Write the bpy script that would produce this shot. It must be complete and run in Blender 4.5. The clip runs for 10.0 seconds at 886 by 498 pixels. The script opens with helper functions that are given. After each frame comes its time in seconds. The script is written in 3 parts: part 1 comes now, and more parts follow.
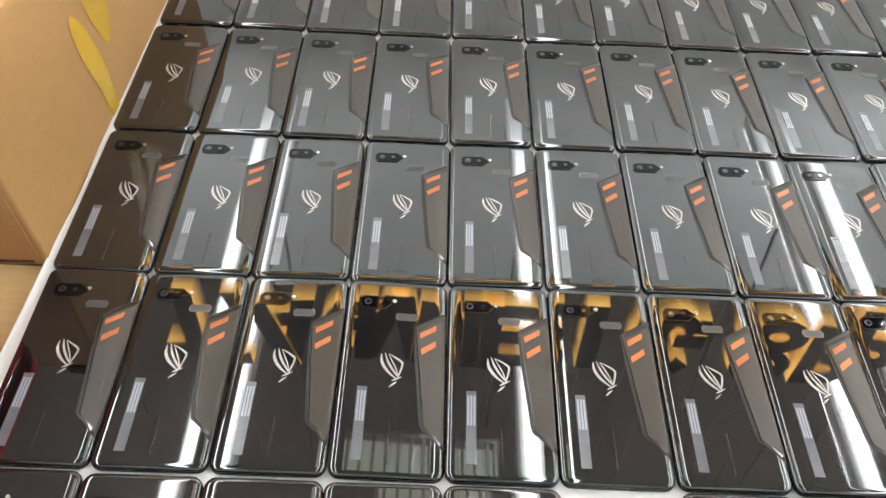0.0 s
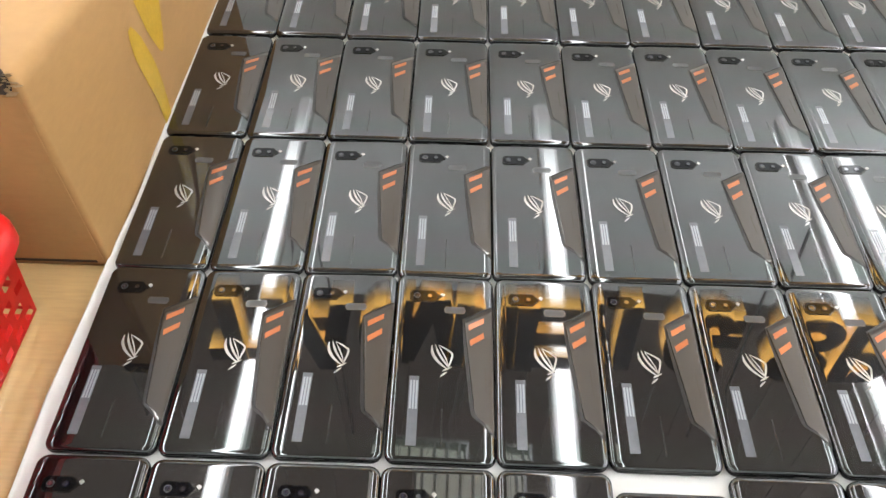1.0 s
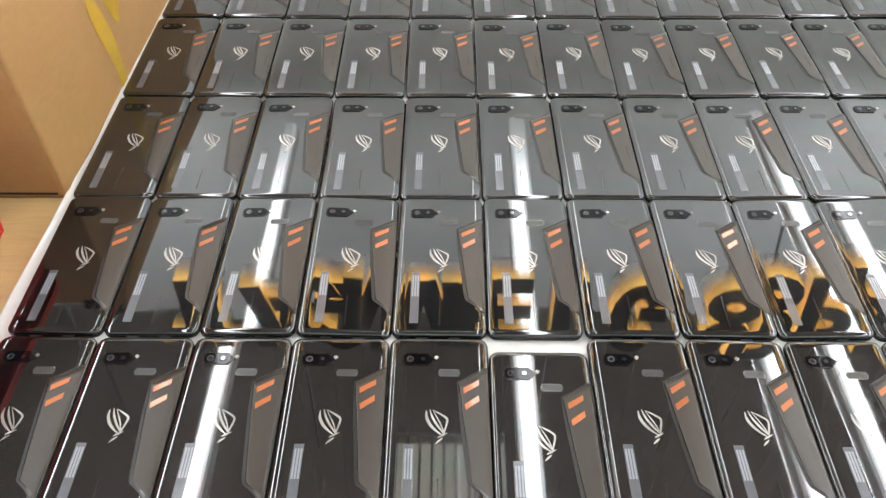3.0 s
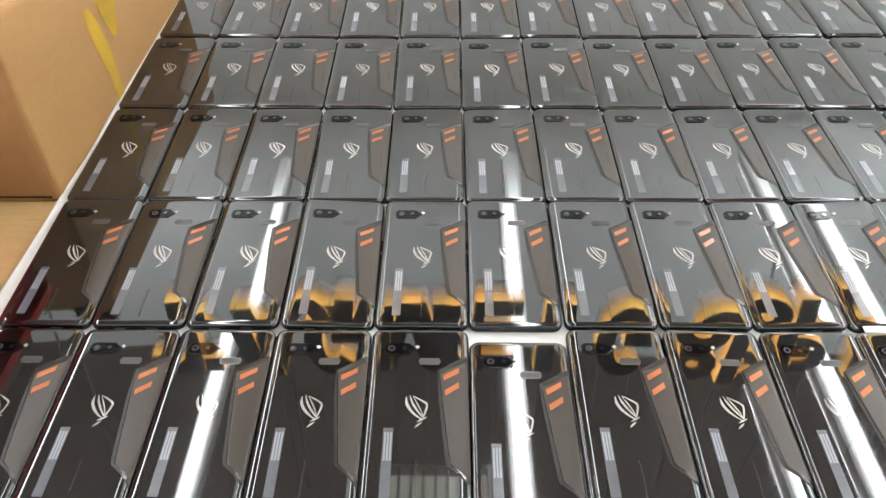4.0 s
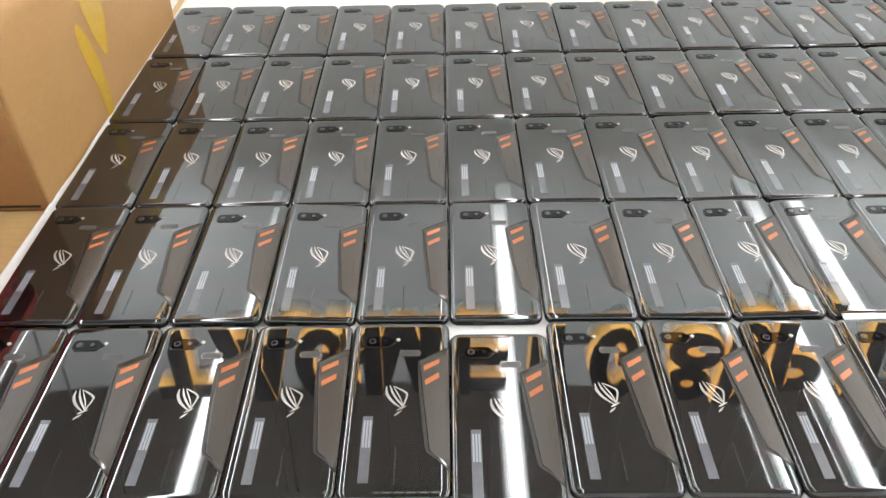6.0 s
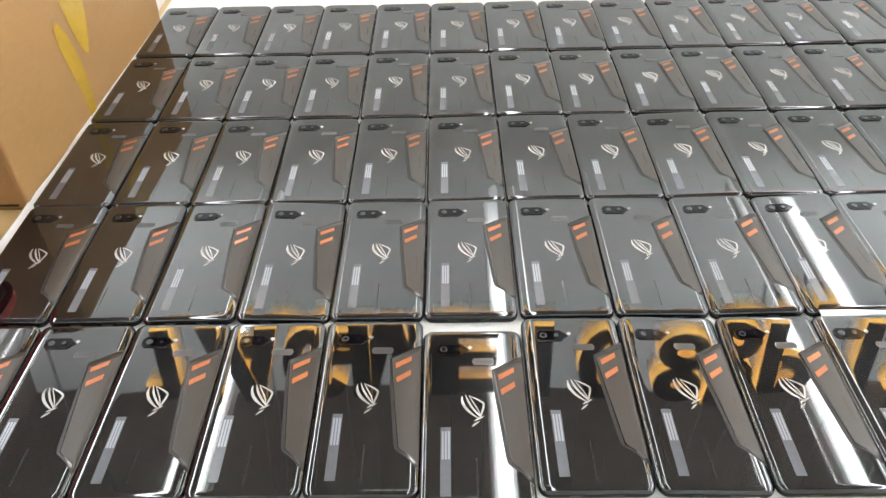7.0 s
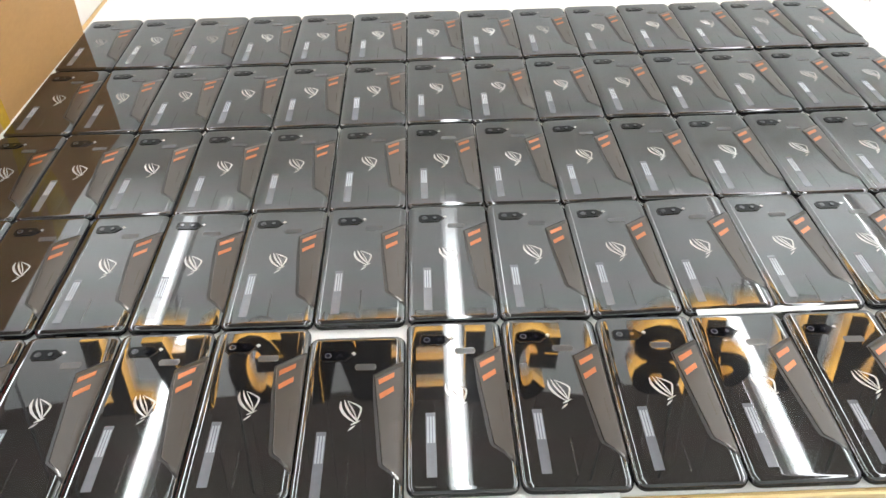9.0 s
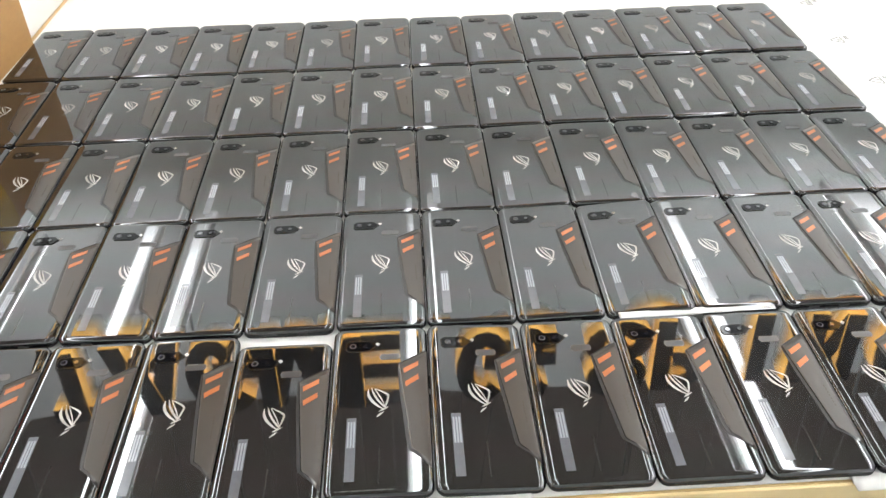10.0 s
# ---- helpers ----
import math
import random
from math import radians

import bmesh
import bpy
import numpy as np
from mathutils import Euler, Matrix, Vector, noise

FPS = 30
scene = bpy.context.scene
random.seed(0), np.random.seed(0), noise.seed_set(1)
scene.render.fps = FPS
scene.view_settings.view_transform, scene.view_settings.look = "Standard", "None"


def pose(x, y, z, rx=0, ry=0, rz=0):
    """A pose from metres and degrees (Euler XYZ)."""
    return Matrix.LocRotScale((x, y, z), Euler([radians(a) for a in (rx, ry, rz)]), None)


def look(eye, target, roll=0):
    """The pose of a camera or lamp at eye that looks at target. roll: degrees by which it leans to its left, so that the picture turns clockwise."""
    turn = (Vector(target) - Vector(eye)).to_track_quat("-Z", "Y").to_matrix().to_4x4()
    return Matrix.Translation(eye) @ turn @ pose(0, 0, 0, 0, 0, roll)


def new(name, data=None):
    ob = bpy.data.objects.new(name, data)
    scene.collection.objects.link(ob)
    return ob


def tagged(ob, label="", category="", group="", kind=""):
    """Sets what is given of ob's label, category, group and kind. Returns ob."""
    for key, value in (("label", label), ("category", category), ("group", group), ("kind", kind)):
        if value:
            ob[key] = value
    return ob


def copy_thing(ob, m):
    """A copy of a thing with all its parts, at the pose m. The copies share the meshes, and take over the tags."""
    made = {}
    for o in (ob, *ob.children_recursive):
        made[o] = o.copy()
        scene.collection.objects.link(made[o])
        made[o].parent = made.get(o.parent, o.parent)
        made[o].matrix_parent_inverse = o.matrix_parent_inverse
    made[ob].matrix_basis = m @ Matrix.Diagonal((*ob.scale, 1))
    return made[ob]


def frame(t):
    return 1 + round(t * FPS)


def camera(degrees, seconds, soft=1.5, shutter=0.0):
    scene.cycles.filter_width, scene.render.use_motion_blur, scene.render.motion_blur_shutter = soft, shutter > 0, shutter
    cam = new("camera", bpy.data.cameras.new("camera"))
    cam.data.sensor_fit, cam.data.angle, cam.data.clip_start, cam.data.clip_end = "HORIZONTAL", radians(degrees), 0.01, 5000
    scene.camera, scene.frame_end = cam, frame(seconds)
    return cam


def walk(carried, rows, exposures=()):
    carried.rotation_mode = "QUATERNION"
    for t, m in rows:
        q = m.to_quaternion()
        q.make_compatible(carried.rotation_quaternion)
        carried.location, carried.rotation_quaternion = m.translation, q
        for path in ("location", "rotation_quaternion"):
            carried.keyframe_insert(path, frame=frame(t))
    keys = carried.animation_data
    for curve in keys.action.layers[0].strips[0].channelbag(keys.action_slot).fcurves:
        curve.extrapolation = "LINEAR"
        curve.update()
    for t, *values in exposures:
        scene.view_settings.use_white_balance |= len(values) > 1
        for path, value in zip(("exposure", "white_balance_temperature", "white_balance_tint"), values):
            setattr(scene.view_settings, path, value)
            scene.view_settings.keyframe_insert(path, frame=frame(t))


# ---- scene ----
cam = camera(60.4, 10.0)
PATH = [
    (0, (0.258, -0.118, 1.24), (0.292, 1.146, -0.31), 3.6),
    (0.5, (0.229, -0.126, 1.241), (0.217, 1.157, -0.293), 1.7),
    (1, (0.239, -0.14, 1.246), (0.215, 1.145, -0.287), 0.9),
    (1.5, (0.274, -0.177, 1.258), (0.238, 1.097, -0.284), 0.0),
    (2, (0.295, -0.219, 1.257), (0.257, 1.063, -0.278), -0.6),
    (2.5, (0.305, -0.257, 1.256), (0.286, 1.059, -0.251), -0.2),
    (3, (0.318, -0.285, 1.249), (0.307, 1.081, -0.211), -0.1),
    (4.5, (0.337, -0.34, 1.22), (0.323, 1.147, -0.118), -0.3),
    (5, (0.34, -0.35, 1.212), (0.324, 1.164, -0.095), -0.7),
    (5.5, (0.343, -0.357, 1.209), (0.33, 1.165, -0.088), -1.0),
    (7, (0.375, -0.358, 1.198), (0.35, 1.174, -0.087), -1.5),
    (7.5, (0.387, -0.359, 1.199), (0.359, 1.17, -0.09), -1.7),
    (8, (0.401, -0.361, 1.198), (0.381, 1.169, -0.089), -1.8),
    (8.5, (0.418, -0.363, 1.201), (0.423, 1.172, -0.08), -1.3),
    (9, (0.452, -0.369, 1.207), (0.48, 1.171, -0.068), -1.3),
    (9.5, (0.476, -0.374, 1.213), (0.522, 1.165, -0.065), -1.2),
    (10, (0.503, -0.377, 1.218), (0.565, 1.163, -0.056), -1.3),
]
walk(cam, [(t, look(eye, target, roll)) for t, eye, target, roll in PATH])

# ---- world and light ----
world = bpy.data.worlds.new("world")
scene.world = world
world.use_nodes = True
world.node_tree.nodes["Background"].inputs[0].default_value = (0.9, 0.95, 1.0, 1)
world.node_tree.nodes["Background"].inputs[1].default_value = 0.05
LAMP_POWER = 23.5
SIGN_GLOW = 6.5

# ---- materials ----


def mat(name, base, rough=0.5, metal=0.0, vary=0.0, scale=20.0, bump=0.0, bump_scale=200.0, ior=1.5, stretch=(1, 1, 1), coat=0.0, rough_vary=0.0):
    """A surface with colour variation at two scales, uneven gloss and fine relief."""
    m = bpy.data.materials.new(name)
    m.use_nodes = True
    nt = m.node_tree
    b = nt.nodes["Principled BSDF"]
    b.inputs["Base Color"].default_value = (*base, 1)
    b.inputs["Roughness"].default_value = rough
    b.inputs["Metallic"].default_value = metal
    b.inputs["IOR"].default_value = ior
    b.inputs["Coat Weight"].default_value = coat
    b.inputs["Coat Roughness"].default_value = 0.03
    if vary or bump or rough_vary:
        co = nt.nodes.new("ShaderNodeTexCoord")
        mp = nt.nodes.new("ShaderNodeMapping")
        mp.inputs["Scale"].default_value = stretch
        nt.links.new(co.outputs["Object"], mp.inputs[0])
    if vary:
        big = nt.nodes.new("ShaderNodeTexNoise")
        big.inputs["Scale"].default_value = scale
        big.inputs["Detail"].default_value = 6
        small = nt.nodes.new("ShaderNodeTexNoise")
        small.inputs["Scale"].default_value = scale * 9
        small.inputs["Detail"].default_value = 4
        mix = nt.nodes.new("ShaderNodeMath")
        mix.operation = "ADD"
        half = nt.nodes.new("ShaderNodeMapRange")
        half.inputs["From Min"].default_value = 0.6
        half.inputs["From Max"].default_value = 1.4
        half.inputs["To Min"].default_value = 1 - vary
        half.inputs["To Max"].default_value = 1 + vary
        hue = nt.nodes.new("ShaderNodeHueSaturation")
        hue.inputs["Color"].default_value = (*base, 1)
        for n in (big, small):
            nt.links.new(mp.outputs[0], n.inputs["Vector"])
        nt.links.new(big.outputs["Fac"], mix.inputs[0])
        nt.links.new(small.outputs["Fac"], mix.inputs[1])
        nt.links.new(mix.outputs[0], half.inputs["Value"])
        nt.links.new(half.outputs[0], hue.inputs["Value"])
        nt.links.new(hue.outputs[0], b.inputs["Base Color"])
    if rough_vary:
        rn = nt.nodes.new("ShaderNodeTexNoise")
        rn.inputs["Scale"].default_value = scale * 2
        rn.inputs["Detail"].default_value = 5
        rm = nt.nodes.new("ShaderNodeMapRange")
        rm.inputs["From Min"].default_value = 0.35
        rm.inputs["From Max"].default_value = 0.7
        rm.inputs["To Min"].default_value = rough
        rm.inputs["To Max"].default_value = rough + rough_vary
        nt.links.new(mp.outputs[0], rn.inputs["Vector"])
        nt.links.new(rn.outputs["Fac"], rm.inputs["Value"])
        nt.links.new(rm.outputs[0], b.inputs["Roughness"])
    if bump:
        bn = nt.nodes.new("ShaderNodeTexNoise")
        bn.inputs["Scale"].default_value = bump_scale
        bn.inputs["Detail"].default_value = 5
        bu = nt.nodes.new("ShaderNodeBump")
        bu.inputs["Strength"].default_value = bump
        bu.inputs["Distance"].default_value = 0.001
        nt.links.new(mp.outputs[0], bn.inputs["Vector"])
        nt.links.new(bn.outputs["Fac"], bu.inputs["Height"])
        nt.links.new(bu.outputs[0], b.inputs["Normal"])
    return m


def glow(name, colour, strength, uneven=0.0):
    m = bpy.data.materials.new(name)
    m.use_nodes = True
    b = m.node_tree.nodes["Principled BSDF"]
    b.inputs["Base Color"].default_value = (0.8, 0.8, 0.8, 1)
    b.inputs["Emission Color"].default_value = (*colour, 1)
    b.inputs["Emission Strength"].default_value = strength
    if uneven:
        nt = m.node_tree
        co = nt.nodes.new("ShaderNodeTexCoord")
        n = nt.nodes.new("ShaderNodeTexNoise")
        n.inputs["Scale"].default_value = uneven
        r = nt.nodes.new("ShaderNodeMapRange")
        r.inputs["From Min"].default_value, r.inputs["From Max"].default_value = 0.3, 0.7
        r.inputs["To Min"].default_value, r.inputs["To Max"].default_value = strength * 0.4, strength * 1.6
        nt.links.new(co.outputs["Object"], n.inputs["Vector"])
        nt.links.new(n.outputs["Fac"], r.inputs["Value"])
        nt.links.new(r.outputs[0], b.inputs["Emission Strength"])
    return m


GLASS = mat("black_glass", (0.005, 0.005, 0.0055), 0.015, ior=1.76, vary=0.15, scale=30, rough_vary=0.03)
nt = GLASS.node_tree
smudge = nt.nodes.new("ShaderNodeTexNoise")
smudge.inputs["Scale"].default_value = 24
smudge.inputs["Detail"].default_value = 6
info = nt.nodes.new("ShaderNodeObjectInfo")
shift = nt.nodes.new("ShaderNodeVectorMath")
shift.operation = "ADD"
spread = nt.nodes.new("ShaderNodeMath")
spread.operation = "MULTIPLY"
spread.inputs[1].default_value = 40
place = nt.nodes.new("ShaderNodeTexCoord")
amount = nt.nodes.new("ShaderNodeMapRange")
amount.inputs["From Min"].default_value, amount.inputs["From Max"].default_value = 0.4, 0.7
amount.inputs["To Min"].default_value, amount.inputs["To Max"].default_value = 0.01, 0.11
nt.links.new(info.outputs["Random"], spread.inputs[0])
nt.links.new(place.outputs["Object"], shift.inputs[0])
nt.links.new(spread.outputs[0], shift.inputs[1])
nt.links.new(shift.outputs[0], smudge.inputs["Vector"])
nt.links.new(smudge.outputs["Fac"], amount.inputs["Value"])
nt.links.new(amount.outputs[0], nt.nodes["Principled BSDF"].inputs["Coat Weight"])
nt.nodes["Principled BSDF"].inputs["Coat Roughness"].default_value = 0.2
# a weak share of the surface carries a thin protective film, which gives a faint play of colour
plain = nt.nodes["Principled BSDF"]
filmed = nt.nodes.new("ShaderNodeBsdfPrincipled")
filmed.inputs["Base Color"].default_value = (0.005, 0.005, 0.0055, 1)
filmed.inputs["Roughness"].default_value = 0.05
filmed.inputs["IOR"].default_value = 1.5
filmed.inputs["Thin Film IOR"].default_value = 1.8
split = nt.nodes.new("ShaderNodeSeparateXYZ")
film = nt.nodes.new("ShaderNodeMapRange")
film.inputs["From Min"].default_value, film.inputs["From Max"].default_value = -0.08, 0.08
film.inputs["To Min"].default_value, film.inputs["To Max"].default_value = 480, 1150
both = nt.nodes.new("ShaderNodeMixShader")
both.inputs[0].default_value = 0.06
nt.links.new(place.outputs["Object"], split.inputs[0])
nt.links.new(split.outputs["Y"], film.inputs["Value"])
nt.links.new(film.outputs[0], filmed.inputs["Thin Film Thickness"])
nt.links.new(plain.outputs[0], both.inputs[1])
nt.links.new(filmed.outputs[0], both.inputs[2])
nt.links.new(both.outputs[0], nt.nodes["Material Output"].inputs["Surface"])
FRAME = mat("black_frame", (0.01, 0.01, 0.011), 0.25, metal=0.3, vary=0.2, scale=60)
WEDGE = mat("bronze_panel", (0.02, 0.0132, 0.0072), 0.37, ior=1.58, vary=0.14, scale=12)
GROOVE = mat("groove_black", (0.006, 0.006, 0.006), 0.35)
ORANGE = mat("orange_copper", (0.4, 0.115, 0.032), 0.4, metal=0.2, vary=0.1, scale=200, coat=0.45)
SILVER = mat("satin_silver", (0.34, 0.327, 0.307), 0.24, metal=0.15, vary=0.06, scale=200, coat=0.5)
STICKER = mat("grey_sticker", (0.10, 0.104, 0.115), 0.2, vary=0.1, scale=90, coat=0.3)
STICKER_INK = mat("sticker_print", (0.21, 0.222, 0.245), 0.3)
TRIM = mat("dark_polished_trim", (0.05, 0.045, 0.04), 0.15, metal=0.8)
PANEL_PRINT = mat("faint_panel_print", (0.075, 0.066, 0.055), 0.2, ior=1.6)
PRINT = mat("grey_print", (0.03, 0.029, 0.027), 0.06, ior=1.6)
LENS = mat("lens_glass", (0.01, 0.01, 0.02), 0.03, ior=1.7)
LENS_RING = mat("lens_ring", (0.03, 0.03, 0.032), 0.35, metal=0.4)
ISLAND = mat("camera_black", (0.003, 0.003, 0.004), 0.03, ior=1.24)
SENSOR = mat("dark_satin_sensor", (0.028, 0.028, 0.03), 0.33, ior=1.5, vary=0.05, scale=60)
CHROME = mat("polished_rim", (0.2, 0.195, 0.19), 0.18, metal=0.6)
PAPER = mat("white_foam_sheet", (0.58, 0.57, 0.545), 0.45, vary=0.03, scale=6, bump=0.15, bump_scale=120)
WOOD = mat("light_wood", (0.48, 0.33, 0.142), 0.4, vary=0.12, scale=5, stretch=(1.0, 9.0, 1.0), bump=0.06, bump_scale=60)
WOOD_EDGE = mat("wood_edge_band", (0.72, 0.55, 0.28), 0.3, vary=0.08, scale=8)
CARD = mat("cardboard", (0.37, 0.203, 0.073), 0.6, vary=0.07, scale=9, bump=0.12, bump_scale=140, stretch=(1, 1, 2.5))
HOLE = mat("torn_hole", (0.035, 0.022, 0.012), 0.9)
CARD_CORE = mat("torn_cardboard", (0.45, 0.32, 0.19), 0.9, vary=0.3, scale=60)
TAPE = mat("yellow_tape", (0.5, 0.31, 0.035), 0.22, vary=0.14, scale=30)
RED = mat("red_plastic", (0.6, 0.012, 0.011), 0.3, vary=0.06, scale=20)
WALL = mat("white_wall", (0.89, 0.93, 0.93), 0.7, vary=0.03, scale=3, bump=0.05, bump_scale=80)
WALL_BROWN = mat("brown_wall", (0.2, 0.155, 0.125), 0.7, vary=0.08, scale=3)
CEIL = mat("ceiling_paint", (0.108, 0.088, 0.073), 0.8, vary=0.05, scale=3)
FLOOR = mat("floor_tile", (0.5, 0.48, 0.45), 0.35, vary=0.1, scale=3)
DARK = mat("dark_letter_face", (0.012, 0.011, 0.01), 0.5)
METAL = mat("grey_metal", (0.3, 0.3, 0.3), 0.4, metal=0.8)
LAMP_BODY = mat("white_lamp_housing", (0.8, 0.8, 0.8), 0.4, vary=0.03, scale=8)
INK = mat("grey_ink", (0.13, 0.13, 0.13), 0.6)
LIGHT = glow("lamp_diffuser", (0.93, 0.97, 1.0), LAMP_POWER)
GLARE_EDGE = glow("lamp_glare_edge", (0.93, 0.97, 1.0), LAMP_POWER * 0.1)
FILL_UP = glow("unseen_fill_glow", (0.95, 0.97, 1.0), LAMP_POWER * 1.6)
AMBER = glow("amber_halo_side", (1.0, 0.58, 0.14), SIGN_GLOW, 9.0)


def fade_end(m, power):
    """The tubes dim towards their far end."""
    nt = m.node_tree
    run = nt.nodes.new("ShaderNodeTexCoord")
    axis = nt.nodes.new("ShaderNodeSeparateXYZ")
    end = nt.nodes.new("ShaderNodeMapRange")
    end.interpolation_type = "SMOOTHSTEP"
    end.inputs["From Min"].default_value, end.inputs["From Max"].default_value = 1.2, 1.8
    end.inputs["To Min"].default_value, end.inputs["To Max"].default_value = power, 2.0
    nt.links.new(run.outputs["Object"], axis.inputs[0])
    nt.links.new(axis.outputs["Y"], end.inputs["Value"])
    nt.links.new(end.outputs[0], nt.nodes["Principled BSDF"].inputs["Emission Strength"])


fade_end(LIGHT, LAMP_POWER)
fade_end(GLARE_EDGE, LAMP_POWER * 0.1)
SOFT = glow("louvre_light", (0.95, 1.0, 0.85), 1.8)

# the halo's soft falloff is put into the sides: they turn clear towards the back
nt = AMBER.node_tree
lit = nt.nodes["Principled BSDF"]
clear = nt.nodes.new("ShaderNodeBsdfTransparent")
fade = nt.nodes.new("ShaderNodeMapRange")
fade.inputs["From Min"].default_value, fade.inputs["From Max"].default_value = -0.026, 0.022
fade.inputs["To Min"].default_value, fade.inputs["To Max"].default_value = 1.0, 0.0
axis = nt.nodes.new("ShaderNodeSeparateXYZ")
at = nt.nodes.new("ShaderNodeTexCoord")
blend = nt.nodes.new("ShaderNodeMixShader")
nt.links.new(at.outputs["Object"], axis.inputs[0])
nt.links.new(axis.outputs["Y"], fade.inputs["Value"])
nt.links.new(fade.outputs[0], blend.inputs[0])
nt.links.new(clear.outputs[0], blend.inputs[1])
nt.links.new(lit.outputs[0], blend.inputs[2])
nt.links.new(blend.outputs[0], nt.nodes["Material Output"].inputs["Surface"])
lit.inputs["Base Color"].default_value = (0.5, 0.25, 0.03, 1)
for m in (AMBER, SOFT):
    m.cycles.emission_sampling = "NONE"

# ---- mesh helpers ----


def part(name, bm, material, parent=None, label="", smooth=False):
    bmesh.ops.recalc_face_normals(bm, faces=bm.faces)
    me = bpy.data.meshes.new(name)
    bm.to_mesh(me)
    bm.free()
    for m in material if isinstance(material, (list, tuple)) else (material,):
        me.materials.append(m)
    if smooth:
        for p in me.polygons:
            p.use_smooth = True
    ob = new(name, me)
    if parent:
        ob.parent = parent
    if label:
        ob["label"] = label
    return ob


def box(bm, x0, x1, y0, y1, z0, z1, bevel=0.0, m=0):
    vs = [bm.verts.new((x, y, z)) for z in (z0, z1) for x, y in ((x0, y0), (x1, y0), (x1, y1), (x0, y1))]
    fs = [bm.faces.new([vs[i] for i in f]) for f in ((3, 2, 1, 0), (4, 5, 6, 7), (0, 1, 5, 4), (1, 2, 6, 5), (2, 3, 7, 6), (3, 0, 4, 7))]
    for f in fs:
        f.material_index = m
    if bevel:
        es = list({e for f in fs for e in f.edges})
        bmesh.ops.bevel(bm, geom=es, offset=bevel, segments=2, profile=0.5, affect="EDGES")
    return bm


def prism(bm, pts, z0, z1, m_side=0, m_top=0):
    """A flat shape with straight walls, from its outline."""
    lo = [bm.verts.new((x, y, z0)) for x, y in pts]
    hi = [bm.verts.new((x, y, z1)) for x, y in pts]
    n = len(pts)
    for i in range(n):
        f = bm.faces.new((lo[i], lo[(i + 1) % n], hi[(i + 1) % n], hi[i]))
        f.material_index = m_side
    f = bm.faces.new(hi)
    f.material_index = m_top
    bm.faces.new(lo[::-1])
    return bm


def ribbon(pts, widths, steps=5):
    """The outline of a curved stroke whose width changes along it."""
    n = len(pts)
    line = []
    for i in range(n - 1):
        p0, p1, p2, p3 = pts[max(i - 1, 0)], pts[i], pts[i + 1], pts[min(i + 2, n - 1)]
        for k in range(steps):
            t = k / steps
            q = [0.5 * (2 * b + (c - a) * t + (2 * a - 5 * b + 4 * c - d) * t * t + (3 * b - a - 3 * c + d) * t ** 3) for a, b, c, d in zip(p0, p1, p2, p3)]
            line.append((*q, widths[i] + (widths[i + 1] - widths[i]) * t))
    line.append((*pts[-1], widths[-1]))
    left, right = [], []
    for i, (x, y, w) in enumerate(line):
        a, b = line[max(i - 1, 0)], line[min(i + 1, len(line) - 1)]
        dx, dy = b[0] - a[0], b[1] - a[1]
        s = math.hypot(dx, dy) or 1
        left.append((x - dy / s * w / 2, y + dx / s * w / 2))
        right.append((x + dy / s * w / 2, y - dx / s * w / 2))
    return left + right[::-1]


def rounded(hw, hl, r, corner=6, short=12, long=6):
    """A rounded rectangle's outline, with points along its sides as well."""
    pts = []
    for cx, cy, a0 in ((hw - r, hl - r, 0), (-hw + r, hl - r, 90), (-hw + r, -hl + r, 180), (hw - r, -hl + r, 270)):
        for k in range(corner + 1):
            a = radians(a0 + 90 * k / corner)
            pts.append((cx + r * math.cos(a), cy + r * math.sin(a)))
    out = []
    for i, p in enumerate(pts):
        q = pts[(i + 1) % len(pts)]
        out.append(p)
        if i % (corner + 1) == corner:
            n = short if abs(p[1] - q[1]) < 1e-9 else long
            out += [(p[0] + (q[0] - p[0]) * k / n, p[1] + (q[1] - p[1]) * k / n) for k in range(1, n)]
    return out


# ---- room ----
TABLE = 0.75


def slab(name, x0, x1, y0, y1, z0, z1, material, label, category):
    return tagged(part(name, box(bmesh.new(), x0, x1, y0, y1, z0, z1), material), label, category, kind="structure")


X0, X1, Y0, Y1, H = -1.8, 2.9, -1.8, 2.2, 3.4
slab("floor", X0, X1, Y0, Y1, -0.1, 0, FLOOR, "grey tiled floor of the shop room", "floor")
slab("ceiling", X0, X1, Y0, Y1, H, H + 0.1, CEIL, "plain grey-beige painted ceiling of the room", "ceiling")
slab("wall_north", X0 - 0.1, X1 + 0.1, Y1, Y1 + 0.1, 0, H, WALL, "plain white painted wall behind the table", "wall")
slab("wall_south", X0 - 0.1, X1 + 0.1, Y0 - 0.1, Y0, 0, H, WALL, "plain white painted wall of the room", "wall")
slab("wall_west", X0 - 0.1, X0, Y0, Y1, 0, H, WALL_BROWN, "plain brown painted side wall", "wall")
slab("wall_east", X1, X1 + 0.1, Y0, Y1, 0, H, WALL, "plain white painted side wall", "wall")


LAMP_Z, LOUVRE_Z = 1.94, 2.16


